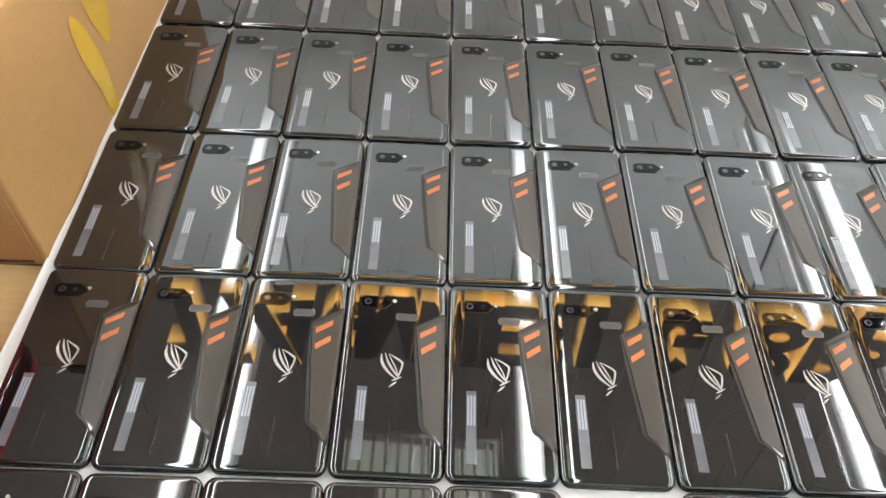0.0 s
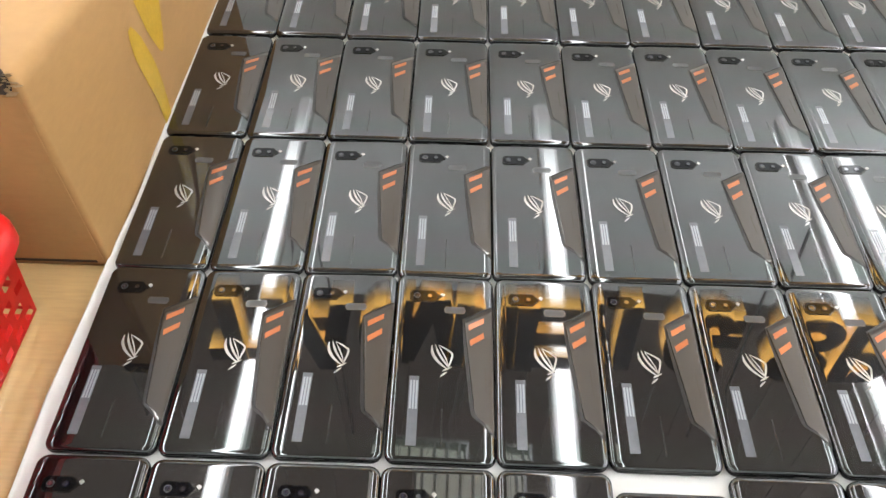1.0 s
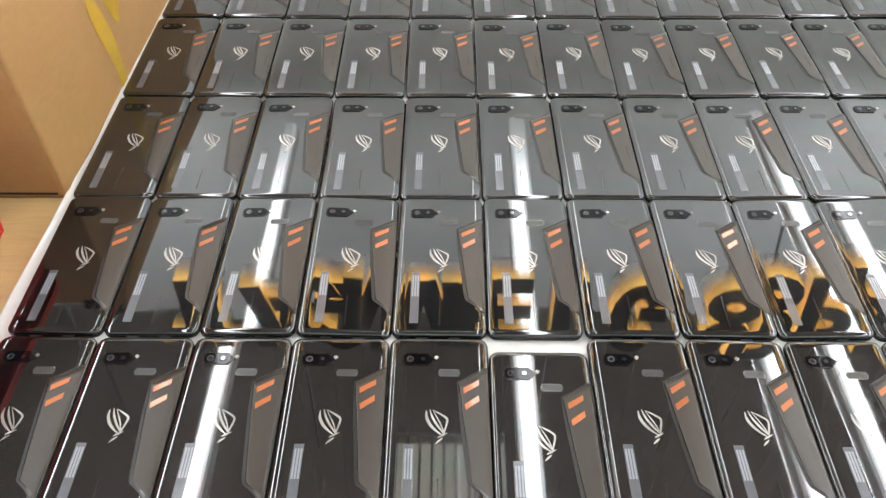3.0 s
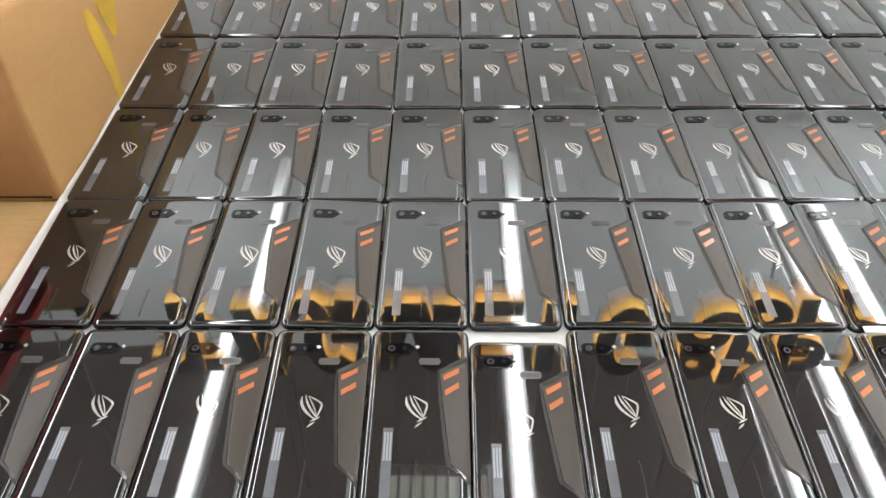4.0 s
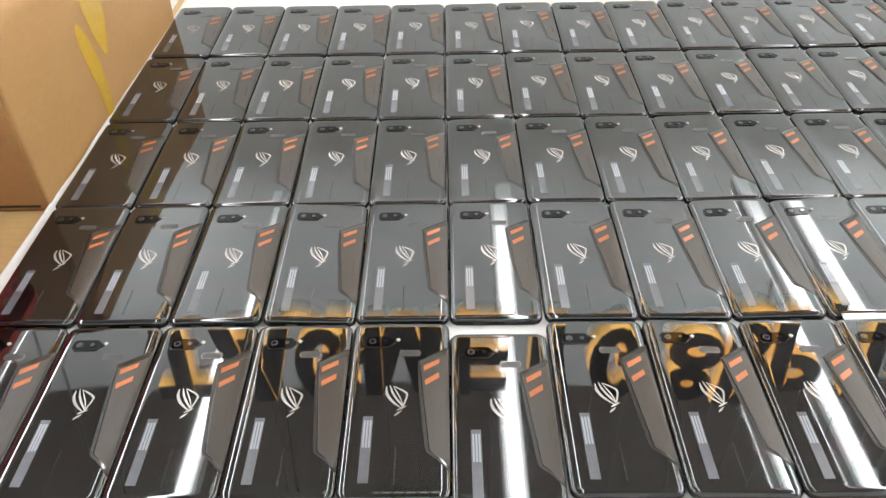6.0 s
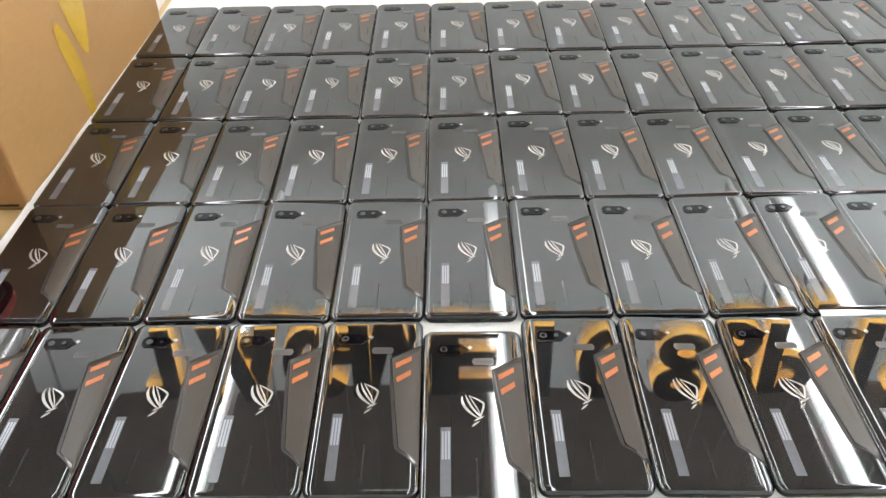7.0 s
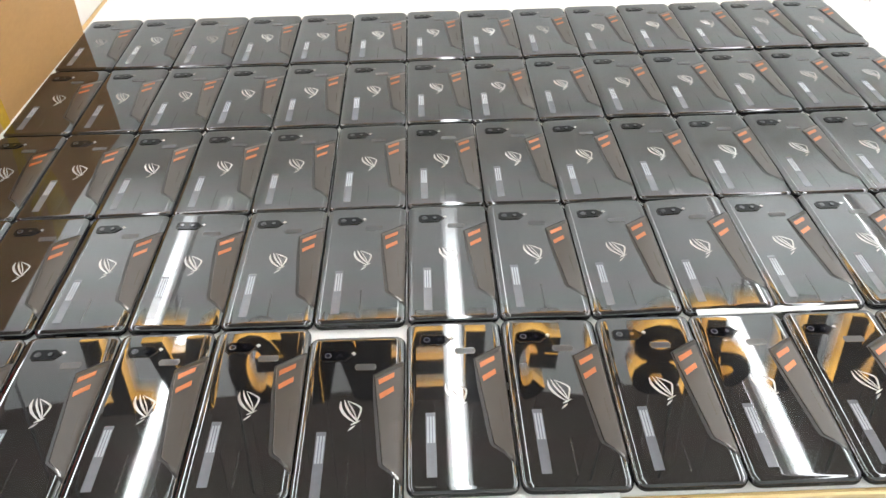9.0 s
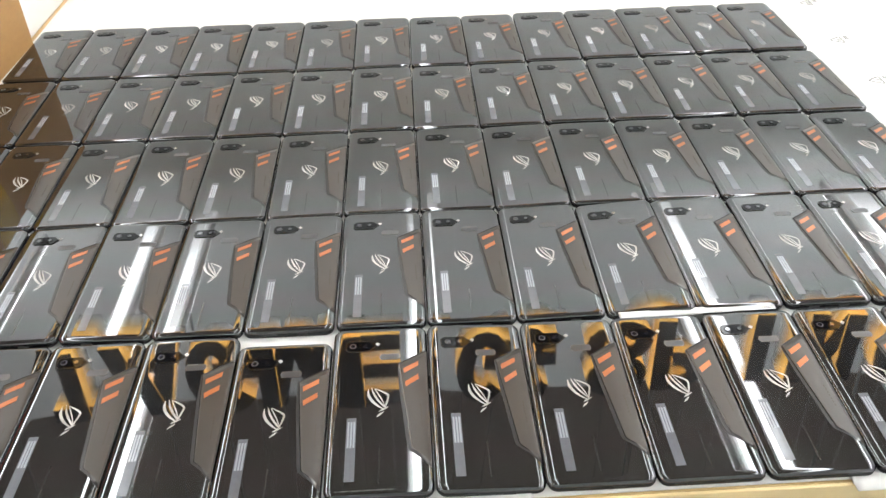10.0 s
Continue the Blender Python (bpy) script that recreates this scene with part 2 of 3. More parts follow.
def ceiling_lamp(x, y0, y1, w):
    e = tagged(new("ceiling_lamp"), "long white linear pendant lamp, switched on; the wide outer two are added fill light", "lamp", "ceiling lamps")
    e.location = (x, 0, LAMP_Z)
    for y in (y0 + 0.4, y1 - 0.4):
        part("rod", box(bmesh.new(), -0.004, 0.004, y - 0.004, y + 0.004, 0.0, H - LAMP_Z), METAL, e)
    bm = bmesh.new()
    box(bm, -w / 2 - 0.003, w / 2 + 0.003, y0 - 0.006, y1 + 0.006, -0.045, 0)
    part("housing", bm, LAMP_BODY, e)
    # unseen glowing top, added to brighten the ceiling and upper walls
    part("upward_fill", box(bmesh.new(), -w / 2, w / 2, y0, y1, 0.001, 0.008), FILL_UP, e, "added upward glow that brightens ceiling and walls")
    # dim band wider than the tube: lens glare around the streaks, built as emission
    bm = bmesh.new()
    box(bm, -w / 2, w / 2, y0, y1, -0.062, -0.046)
    part("diffuser", bm, GLARE_EDGE, e, "dim glowing band added for the soft glare around the tube")
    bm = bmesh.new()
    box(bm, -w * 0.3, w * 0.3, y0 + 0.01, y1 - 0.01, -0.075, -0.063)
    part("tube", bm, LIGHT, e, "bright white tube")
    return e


# the first and last lamp are unseen, added wide as fill light
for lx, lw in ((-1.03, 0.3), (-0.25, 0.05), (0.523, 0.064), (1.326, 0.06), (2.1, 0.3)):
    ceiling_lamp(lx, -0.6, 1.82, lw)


def louvre_lamp(x, y):
    e = tagged(new("louvre_lamp"), "dim square hanging lamp with a slatted grille", "lamp")
    e.location = (x, y, LOUVRE_Z)
    part("rod", box(bmesh.new(), -0.006, 0.006, -0.006, 0.006, 0.0, H - LOUVRE_Z), METAL, e)
    bm = bmesh.new()
    for a in ((-0.15, 0.15, -0.15, -0.14), (-0.15, 0.15, 0.14, 0.15), (-0.15, -0.14, -0.139, 0.139), (0.14, 0.15, -0.139, 0.139)):
        box(bm, *a, -0.05, 0)
    part("frame", bm, METAL, e)
    part("diffuser", box(bmesh.new(), -0.138, 0.138, -0.138, 0.138, -0.012, -0.004), SOFT, e, "pale glowing diffuser")
    for i in range(7):
        x0 = -0.12 + i * 0.04
        part("slat", box(bmesh.new(), x0 - 0.004, x0 + 0.004, -0.138, 0.138, -0.05, -0.014), METAL, e)


louvre_lamp(0.30, 0.60)

# ---- the glowing letter sign over the table ----
SIGN_Y, SIGN_Z, SIGN_H = 0.642, 1.322, 0.205


def stroke_letter(kind):
    """Slabs and arcs of one letter shape in a cell 0.12 wide; dark face to the front, amber halo on the sides."""
    bm = bmesh.new()
    w, h, s = 0.064, SIGN_H, 0.042
    layer = [0.0]

    def bar(pts):
        d = layer[0]
        layer[0] += 0.003
        n = len(pts)
        fr = [bm.verts.new((x, -0.027 + d, z)) for x, z in pts]
        bk = [bm.verts.new((x, 0.032 - d, z)) for x, z in pts]
        bm.faces.new(fr).material_index = 0
        bm.faces.new(bk[::-1]).material_index = 1
        for i in range(n):
            bm.faces.new((fr[i], bk[i], bk[(i + 1) % n], fr[(i + 1) % n])).material_index = 1

    def post(x, z0=0.0, z1=h):
        bar([(x - s / 2, z0), (x + s / 2, z0), (x + s / 2, z1), (x - s / 2, z1)])

    def beam(z, x0=-w, x1=w):
        bar([(x0, z - s / 2), (x1, z - s / 2), (x1, z + s / 2), (x0, z + s / 2)])

    def lean(xa, xb):
        bar([(xa - s * 0.55, 0), (xa + s * 0.55, 0), (xb + s * 0.55, h), (xb - s * 0.55, h)])

    def arc(cz, rz, a0, a1, cx=0.0, rx=w):
        n = 14
        for i in range(n):
            a, b = radians(a0 + (a1 - a0) * i / n), radians(a0 + (a1 - a0) * (i + 1) / n)
            bar([(cx + rx * math.cos(a), cz + rz * math.sin(a)), (cx + rx * math.cos(b), cz + rz * math.sin(b)),
                 (cx + (rx - s) * math.cos(b), cz + (rz - s) * math.sin(b)), (cx + (rx - s) * math.cos(a), cz + (rz - s) * math.sin(a))])
            layer[0] -= 0.003

    if kind == "comb":
        post(-w + s / 2)
        for z in (s / 2, h / 2, h - s / 2):
            beam(z)
    elif kind == "post":
        post(0)
    elif kind == "hook":
        arc(h / 2, h / 2, 45, 315)
    elif kind == "wedge":
        lean(-w + 0.015, 0), lean(w - 0.015, 0), beam(h * 0.3, -w * 0.6, w * 0.6)
    elif kind == "zig":
        post(-w + s / 2), post(w - s / 2), lean(w - s / 2, -w + s / 2)
    elif kind == "mast":
        post(-0.064), post(0.064), lean(-0.006, -0.054), lean(0.006, 0.054)
    elif kind == "spur":
        arc(h / 2, h / 2, 40, 330), beam(h * 0.42, 0.0, w), post(w - s / 2, h * 0.1, h * 0.42)
    elif kind == "loops":
        arc(h * 0.27, h * 0.27, 0, 360), arc(h * 0.74, h * 0.26, 0, 360, 0, w * 0.9)
    elif kind == "flag":
        post(-w + s / 2), arc(h * 0.72, h * 0.28, -100, 100, -0.01, w * 1.1)
    elif kind == "cross":
        post(0, 0, h * 0.99), beam(h - s / 2)
    return bm


sign = tagged(new("letter_sign"), "hanging sign of dark letters, their amber halo built as glowing sides that fade out", "sign")
sign.location = (0, SIGN_Y, SIGN_Z)
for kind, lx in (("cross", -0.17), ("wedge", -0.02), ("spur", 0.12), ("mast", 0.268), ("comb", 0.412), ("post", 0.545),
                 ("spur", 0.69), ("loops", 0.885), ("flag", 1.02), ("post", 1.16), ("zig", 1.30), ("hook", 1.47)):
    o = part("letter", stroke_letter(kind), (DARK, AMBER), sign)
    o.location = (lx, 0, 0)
    for wx in ((0.0,) if kind in ("post", "cross", "wedge", "hook", "loops") else (-0.04, 0.04)):
        part("wire", box(bmesh.new(), lx + wx - 0.0006, lx + wx + 0.0006, -0.0006, 0.0006, SIGN_H - 0.002, H - SIGN_Z), METAL, sign)
# ---- table ----
EDGE = -0.090
table = tagged(new("table"), "light wood laminate table with a pale edge band", "table")
table.location = (0, 0, 0)
bm = bmesh.new()
box(bm, -1.1, 1.9, EDGE + 0.003, 1.35, TABLE - 0.03, TABLE)
part("tabletop", bm, WOOD, table)
bm = bmesh.new()
box(bm, -1.1, 1.9, EDGE, EDGE + 0.0028, TABLE - 0.03, TABLE + 0.0005, 0.001)
part("edge_band", bm, WOOD_EDGE, table, "pale yellow wooden edge band")
part("apron", box(bmesh.new(), -1.0, 1.8, EDGE + 0.012, EDGE + 0.03, TABLE - 0.13, TABLE - 0.031), WOOD, table)
for lx in (-1.05, 1.8):
    for ly in (EDGE + 0.04, 1.28):
        part("leg", box(bmesh.new(), lx, lx + 0.05, ly, ly + 0.05, 0, TABLE - 0.031, 0.004), WOOD, table)

# ---- white sheets under the phones ----


def sheet(name, x0, x1, y0, y1, z, lift, label, nx=40, ny=60, thick=0.0012, skew=lambda y: 0.0):
    """A thin sheet, a little wavy, whose rim at x0 rises by lift."""
    bm = bmesh.new()
    grid = []
    for j in range(ny + 1):
        y = y0 + (y1 - y0) * j / ny
        row = []
        for i in range(nx + 1):
            u = i / nx
            x = x0 + skew(y) * (1 - u) + (x1 - x0) * u * u
            rise = lift(y) * max(0.0, 1 - (x - x0 - skew(y)) / 0.010) ** 2
            wave = 0.0025 * noise.noise((0, y * 9, 3)) if i == 0 else 0.0
            row.append(bm.verts.new((x + wave, y, z + rise)))
        grid.append(row)
    for j in range(ny):
        for i in range(nx):
            bm.faces.new((grid[j][i], grid[j][i + 1], grid[j + 1][i + 1], grid[j + 1][i]))
    ext = bmesh.ops.extrude_face_region(bm, geom=bm.faces[:])
    for v in ext["geom"]:
        if isinstance(v, bmesh.types.BMVert):
            v.co.z += thick
    return tagged(part(name, bm, PAPER, None, "", True), label, "sheet")


def rim(y):
    return 0.001 + 0.006 * max(0.0, min(1.0, (y - 0.02) / 0.25))


sheet("white_sheet", -0.050, 1.75, -0.0855, 1.3, TABLE + 0.0006, rim, "white foam packing sheet lying over the wooden table", skew=lambda y: 0.05 * max(0.0, min(0.2, y - 0.12)))
sheet("white_sheet", -0.75, -0.056, 0.705, 1.3, TABLE + 0.0006, lambda y: 0.0, "white foam packing sheet spread out behind the cardboard box", 8, 8)
strip = sheet("paper_strip", -0.05, 0.085, -0.0035, 0.004, 0.0, lambda y: 0.0, "narrow white paper strip between two phone rows", 6, 3, 0.0005)
strip.matrix_basis = pose(0.72, 0.0782, TABLE + 0.0088, 0, 0, 1.2)
sheet("paper_strip", 0.796, 1.02, -0.096, -0.07, TABLE + 0.0022, lambda y: 0.0, "white paper strip at the table's front edge", 6, 3, 0.0006)
sheet("paper_strip", 0.30, 0.572, -0.1, -0.07, TABLE + 0.0022, lambda y: 0.0, "white paper strip at the table's front edge", 6, 3, 0.0006)


def printed_mark(x, y, turn):
    e = tagged(new("printed_mark"), "small grey triangular mark printed on the white sheet", "mark", "printed marks")
    e.matrix_basis = pose(x, y, TABLE + 0.0019, 0, 0, turn)
    bm = bmesh.new()
    tri = [(0.012 * math.cos(radians(a)), 0.012 * math.sin(radians(a))) for a in (90, 210, 330)]
    for k in range(3):
        a, b, c = tri[k], tri[(k + 1) % 3], tri[(k + 2) % 3]
        p, q = [(u[0] * 0.84 + v[0] * 0.16, u[1] * 0.84 + v[1] * 0.16) for u, v in ((a, b), (b, a))]
        n = (b[0] * 0.84 + c[0] * 0.16, b[1] * 0.84 + c[1] * 0.16)
        m = ((q[0] + n[0]) * 0.3 + b[0] * 0.4, (q[1] + n[1]) * 0.3 + b[1] * 0.4)
        prism(bm, ribbon([p, q, m, n], [0.0016] * 4, 3), 0, 0.0003 + 0.00003 * k)
    for k in range(3):
        prism(bm, ribbon([(-0.003 + 0.0028 * k, -0.004), (-0.0025 + 0.0028 * k, 0.001)], [0.0009, 0.0009], 1), 0, 0.0003)
    part("triangle", bm, INK, e)
    bm = bmesh.new()
    for k in range(3):
        prism(bm, ribbon([(0.002 + k * 0.004, -0.017), (0.002 + k * 0.004, -0.011)], [0.002, 0.002], 1), 0, 0.0003)
    part("bar_print", bm, INK, e)
    return e


for mx, my, mt in ((1.119, 0.740, 90), (1.106, 0.606, 90), (1.101, 0.484, 90), (1.095, 0.345, 90)):
    printed_mark(mx, my, mt)

# ---- cardboard box ----
carton = tagged(new("cardboard_box"), "worn brown cardboard box with yellow tape, standing beside the phones", "box")
BX, BY0, BY1, BZ, BW = -0.043, 0.247, 0.692, 0.190, 0.40
carton.location = (BX, BY0, TABLE)


def bulge(y, z):
    """How far the box's side swells outwards."""
    u, v = min(max(y / (BY1 - BY0), 0), 1), min(max(z / BZ, 0), 1)
    k = u * u * (3 - 2 * u)
    return 0.004 * k + 0.010 * math.sin(math.pi * v) * math.sin(math.pi * min(u * 1.3, 1)) * 0.7 + 0.009 * k * v + 0.002 * noise.noise((u * 4, v * 3, 7)) * v


bm = bmesh.new()
L = BY1 - BY0
rings = []
for inset, z in ((0.0, 0.0), (0.0, 0.004), (0.0, 0.03), (0.0, 0.06), (0.0, 0.09), (0.0, 0.12), (0.0, 0.15), (0.0, BZ - 0.012), (0.0012, BZ - 0.006), (0.004, BZ - 0.002), (0.009, BZ), (0.02, BZ + 0.0005), (0.05, BZ), (0.10, BZ - 0.002), (0.19, BZ - 0.004)):
    ring = []
    for x, y in rounded(BW / 2 - inset, L / 2 - inset, 0.0035, 5, 14, 22):
        px, py = x - BW / 2, y + L / 2
        near = max(0.0, 1 + px / 0.12)
        sag = 0.010 * math.sin(math.pi * min(max(py / L, 0), 1)) * max(0.0, (z - 0.15) / (BZ - 0.15))
        dent = 0.0025 * noise.noise((px * 14, py * 14, z * 20))
        front = -0.003 * math.sin(math.pi * min(max(-px / BW, 0), 1)) * math.sin(math.pi * z / BZ) * (py < 0.02)
        ring.append(bm.verts.new((px + near * bulge(py, z), py + front, z - sag + (dent if z > 0.14 else 0))))
    rings.append(ring)
for a, b in zip(rings, rings[1:]):
    for k in range(len(a)):
        bm.faces.new((a[k], a[(k + 1) % len(a)], b[(k + 1) % len(a)], b[k]))
bm.faces.new(rings[-1])
bm.faces.new(rings[0][::-1])
body = part("body", bm, CARD, carton, "", True)
body.modifiers.new("even_normals", "WEIGHTED_NORMAL").weight = 100
# a crease down the front corner, and the torn corner with its ragged paper
bm = bmesh.new()
prism(bm, [(-0.040, -0.0008), (-0.034, -0.0020), (-0.022, -0.0024), (-0.010, -0.0020), (-0.006, 0.001), (-0.012, 0.008), (-0.034, 0.008)], BZ - 0.011, BZ + 0.0022)
part("torn_hole", bm, HOLE, carton, "dark torn hole in the cardboard")
bm = bmesh.new()
tr = random.Random(3)
for k in range(70):
    cx, cy, cz = -0.042 + 0.040 * tr.random(), -0.0035 + 0.006 * tr.random(), BZ - 0.010 + 0.013 * tr.random()
    a, ln, wd = tr.uniform(-0.6, 0.6), tr.uniform(0.004, 0.014), tr.uniform(0.0005, 0.0016)
    ca, sa = math.cos(a), math.sin(a)
    tilt = tr.uniform(-0.004, 0.004)
    vs = [bm.verts.new((cx + u * ln * ca - v * wd * sa, cy + tilt * u, cz + u * ln * sa * 0.6 + v * wd * ca)) for u, v in ((-0.5, -0.3), (0.1, -1), (0.5, 0.2), (0.2, 0.9), (-0.4, 0.6))]
    bm.faces.new(vs)
bmesh.ops.solidify(bm, geom=bm.faces[:], thickness=0.0005)
part("torn_paper", bm, CARD_CORE, carton, "ragged torn cardboard fibres")
part("edge_flap", box(bmesh.new(), -0.015, -0.0042, -0.0007, 0.003, 0.0072, BZ - 0.014, 0.0006), CARD, carton, "folded cardboard flap along the corner")
part("bottom_seam", box(bmesh.new(), -BW, -0.010, -0.0012, 0.004, 0.005, 0.0068), HOLE, carton)


def tape_strip(pts, widths):
    """A tape on the side wall of the box, following its swell."""
    bm = bmesh.new()
    o = ribbon(pts, widths, 8)
    n = len(o) // 2
    a, b = o[:n], o[n:][::-1]
    rows = []
    for p, q in zip(a, b):
        rows.append([bm.verts.new((bulge(y, z) + 0.0007, y, z - 0.010 * math.sin(math.pi * min(max(y / L, 0), 1)) * max(0.0, (z - 0.15) / (BZ - 0.15)))) for y, z in (p, ((p[0] + q[0]) / 2, (p[1] + q[1]) / 2), q)])
    for r0, r1 in zip(rows, rows[1:]):
        for i in range(2):
            bm.faces.new((r0[i], r0[i + 1], r1[i + 1], r1[i]))
    return bm


part("tape", tape_strip([(0.200, 0.186), (0.197, 0.15), (0.196, 0.107), (0.196, 0.074)], [0.060, 0.056, 0.040, 0.006]), TAPE, carton, "glossy yellow adhesive tape", True)
part("tape", tape_strip([(0.148, 0.128), (0.152, 0.108), (0.160, 0.078), (0.168, 0.050), (0.179, 0.003)], [0.006, 0.022, 0.025, 0.021, 0.017]), TAPE, carton, "glossy yellow adhesive tape", True)

# ---- red basket ----
basket = tagged(new("plastic_basket"), "bright red plastic basket with square holes on the wood", "basket")
basket.location = (-0.085, 0.196, TABLE)
KX, KY, KH, FL = 0.26, 0.34, 0.099, 0.022


def basket_wall(length, inset=0.02):
    """One wall with its square holes, in the plane of u (along) and z."""
    bm = bmesh.new()
    nu = int(length / 0.018)
    cell = length / nu
    rows = 6
    vs = {}

    def v(u, z):
        key = (round(u, 5), round(z, 5))
        if key not in vs:
            vs[key] = bm.verts.new((u, 0, z))
        return vs[key]

    zc = (KH - 0.012) / rows
    for r in range(rows):
        half = cell / 2 if r % 2 else 0.0
        for c in range(nu + (1 if half else 0)):
            u0, u1, z0, z1 = max(0.0, c * cell - half), min(length, (c + 1) * cell - half), 0.006 + r * zc, 0.006 + (r + 1) * zc
            a, b, d, e = v(u0, z0), v(u1, z0), v(u1, z1), v(u0, z1)
            if r == rows - 1 or u1 - u0 < cell * 0.9:
                bm.faces.new((a, b, d, e))
                continue
            k, q = 0.0042, 0.0036
            i0, i1, i2, i3 = v(u0 + k, z0 + q), v(u1 - k, z0 + q), v(u1 - k, z1 - q), v(u0 + k, z1 - q)
            for f in ((a, b, i1, i0), (b, d, i2, i1), (d, e, i3, i2), (e, a, i0, i3)):
                bm.faces.new(f)
    bmesh.ops.solidify(bm, geom=bm.faces[:], thickness=0.0022)
    return bm


def flare(ob):
    """The basket widens towards its rim."""
    for v in ob.data.vertices:
        p = ob.matrix_basis @ v.co
        k = 1 + 0.06 * p.z / KH
        p.x, p.y = -KX / 2 + (p.x + KX / 2) * k, -KY / 2 + (p.y + KY / 2) * k
        v.co = p
    ob.matrix_basis = Matrix()


for m, ln in ((pose(0, -KY, 0, 0, 0, 90), KY), (pose(-KX, 0, 0), KX), (pose(-KX, -KY, 0, 0, 0, 90), KY), (pose(-KX, -KY, 0), KX)):
    o = part("side_wall", basket_wall(ln), RED, basket)
    o.matrix_basis = m
    flare(o)
part("bottom", box(bmesh.new(), -KX + 0.003, -0.003, -KY + 0.003, -0.003, 0.001, 0.004), RED, basket)
bm = bmesh.new()
o1 = [(x - KX / 2, y - KY / 2) for x, y in rounded(KX / 2 + FL, KY / 2 + FL, 0.03, 6, 2, 2)]
o2 = [(x - KX / 2, y - KY / 2) for x, y in rounded(KX / 2 + 0.0055, KY / 2 + 0.008, 0.016, 6, 2, 2)]
loops = []
for outline, z in ((o1, KH - 0.012), (o1, KH - 0.002), ([((a + c * 0.25) / 1.25, (b + d * 0.25) / 1.25) for (a, b), (c, d) in zip(o1, o2)], KH + 0.003), ([((a + c) / 2, (b + d) / 2) for (a, b), (c, d) in zip(o1, o2)], KH + 0.004), (o2, KH), (o2, KH - 0.014)):
    loops.append([bm.verts.new((x, y, z)) for x, y in outline])
for a, b in zip(loops, loops[1:]):
    for i in range(len(a)):
        bm.faces.new((a[i], a[(i + 1) % len(a)], b[(i + 1) % len(a)], b[i]))
part("rim", bm, RED, basket, "", True)

# ---- smartphones ----
HW, HL, TOP, ROUND = 0.03845, 0.0799, 0.0083, 0.0074
CURVE = 3.0
SIDE, FALL = 0.0075, 0.0032


def fall(inset):
    t = max(0.0, min(1.0, inset / SIDE))
    return FALL * (1 - math.sqrt(max(0.0, 1 - (1 - t) ** 2)))


def back_z(x):
    """Height of the curved back over the phone's face-down front."""
    return TOP - x * x / (2 * CURVE) - fall(HW - abs(x))


def shell(bm, levels, close_first=False, close_last=True):
    rings = []
    for inset, z in levels:
        e = inset * 0.55
        o = rounded(HW - inset, HL - e, max(ROUND - inset * 0.75, 0.0012))
        rings.append([bm.verts.new((x, y, (z if z is not None else TOP - fall(inset) - x * x / (2 * CURVE)))) for x, y in o])
    n = len(rings[0])
    for a, b in zip(rings, rings[1:]):
        for i in range(n):
            bm.faces.new((a[i], a[(i + 1) % n], b[(i + 1) % n], b[i]))
    if close_first:
        bm.faces.new(rings[0][::-1])
    if close_last:
        bm.faces.new(rings[-1])
    return bm


def on_back(bm, lift=0.0):
    """Lay a flat piece onto the curved back."""
    for v in bm.verts:
        v.co.z += back_z(v.co.x) + lift
    return bm


def panel_z(x):
    """The side panel stays nearly flat and turns down only at the very edge."""
    t = max(0.0, min(1.0, (HW - abs(x)) / 0.003))
    return TOP - x * x / (2 * CURVE) - 1.8 * max(0.0, abs(x) - 0.014) ** 2 - 0.0016 * (1 - math.sqrt(max(0.0, 1 - (1 - t) ** 2)))


def on_panel(bm):
    for v in bm.verts:
        v.co.z += panel_z(v.co.x) if v.co.z > 0 else back_z(v.co.x)
    return bm


def mm(pts):
    return [(x * 0.001, y * 0.001) for x, y in pts]


def dense(pts, step=0.004):
    """The outline with points added along its longer edges, so that it can follow the curve."""
    out = []
    for i, p in enumerate(pts):
        q = pts[(i + 1) % len(pts)]
        n = max(1, int(math.hypot(q[0] - p[0], q[1] - p[1]) / step))
        out += [(p[0] + (q[0] - p[0]) * k / n, p[1] + (q[1] - p[1]) * k / n) for k in range(n)]
    return out


def strip_plate(left, right, z0, z1, cols=8, rows=14):
    """A plate between two edge lines, cut finely so that it follows the curved back."""
    def along(line, t):
        d = [0]
        for a, b in zip(line, line[1:]):
            d.append(d[-1] + math.hypot(b[0] - a[0], b[1] - a[1]))
        s = t * d[-1]
        for i in range(len(line) - 1):
            if s <= d[i + 1] or i == len(line) - 2:
                k = (s - d[i]) / (d[i + 1] - d[i])
                return (line[i][0] + (line[i + 1][0] - line[i][0]) * k, line[i][1] + (line[i + 1][1] - line[i][1]) * k)

    bm = bmesh.new()
    g = []
    for j in range(rows + 1):
        a, b = along(left, j / rows), along(right, j / rows)
        g.append([bm.verts.new((a[0] + (b[0] - a[0]) * i / cols, a[1] + (b[1] - a[1]) * i / cols, z1)) for i in range(cols + 1)])
    for j in range(rows):
        for i in range(cols):
            bm.faces.new((g[j][i], g[j][i + 1], g[j + 1][i + 1], g[j + 1][i]))
    ext = bmesh.ops.extrude_face_region(bm, geom=bm.faces[:])
    for v in ext["geom"]:
        if isinstance(v, bmesh.types.BMVert):
            v.co.z = z0
    return bm


def disc(bm, x, y, r, z0, z1, n=20):
    return prism(bm, [(x + r * math.cos(2 * math.pi * k / n), y + r * math.sin(2 * math.pi * k / n)) for k in range(n)], z0, z1)


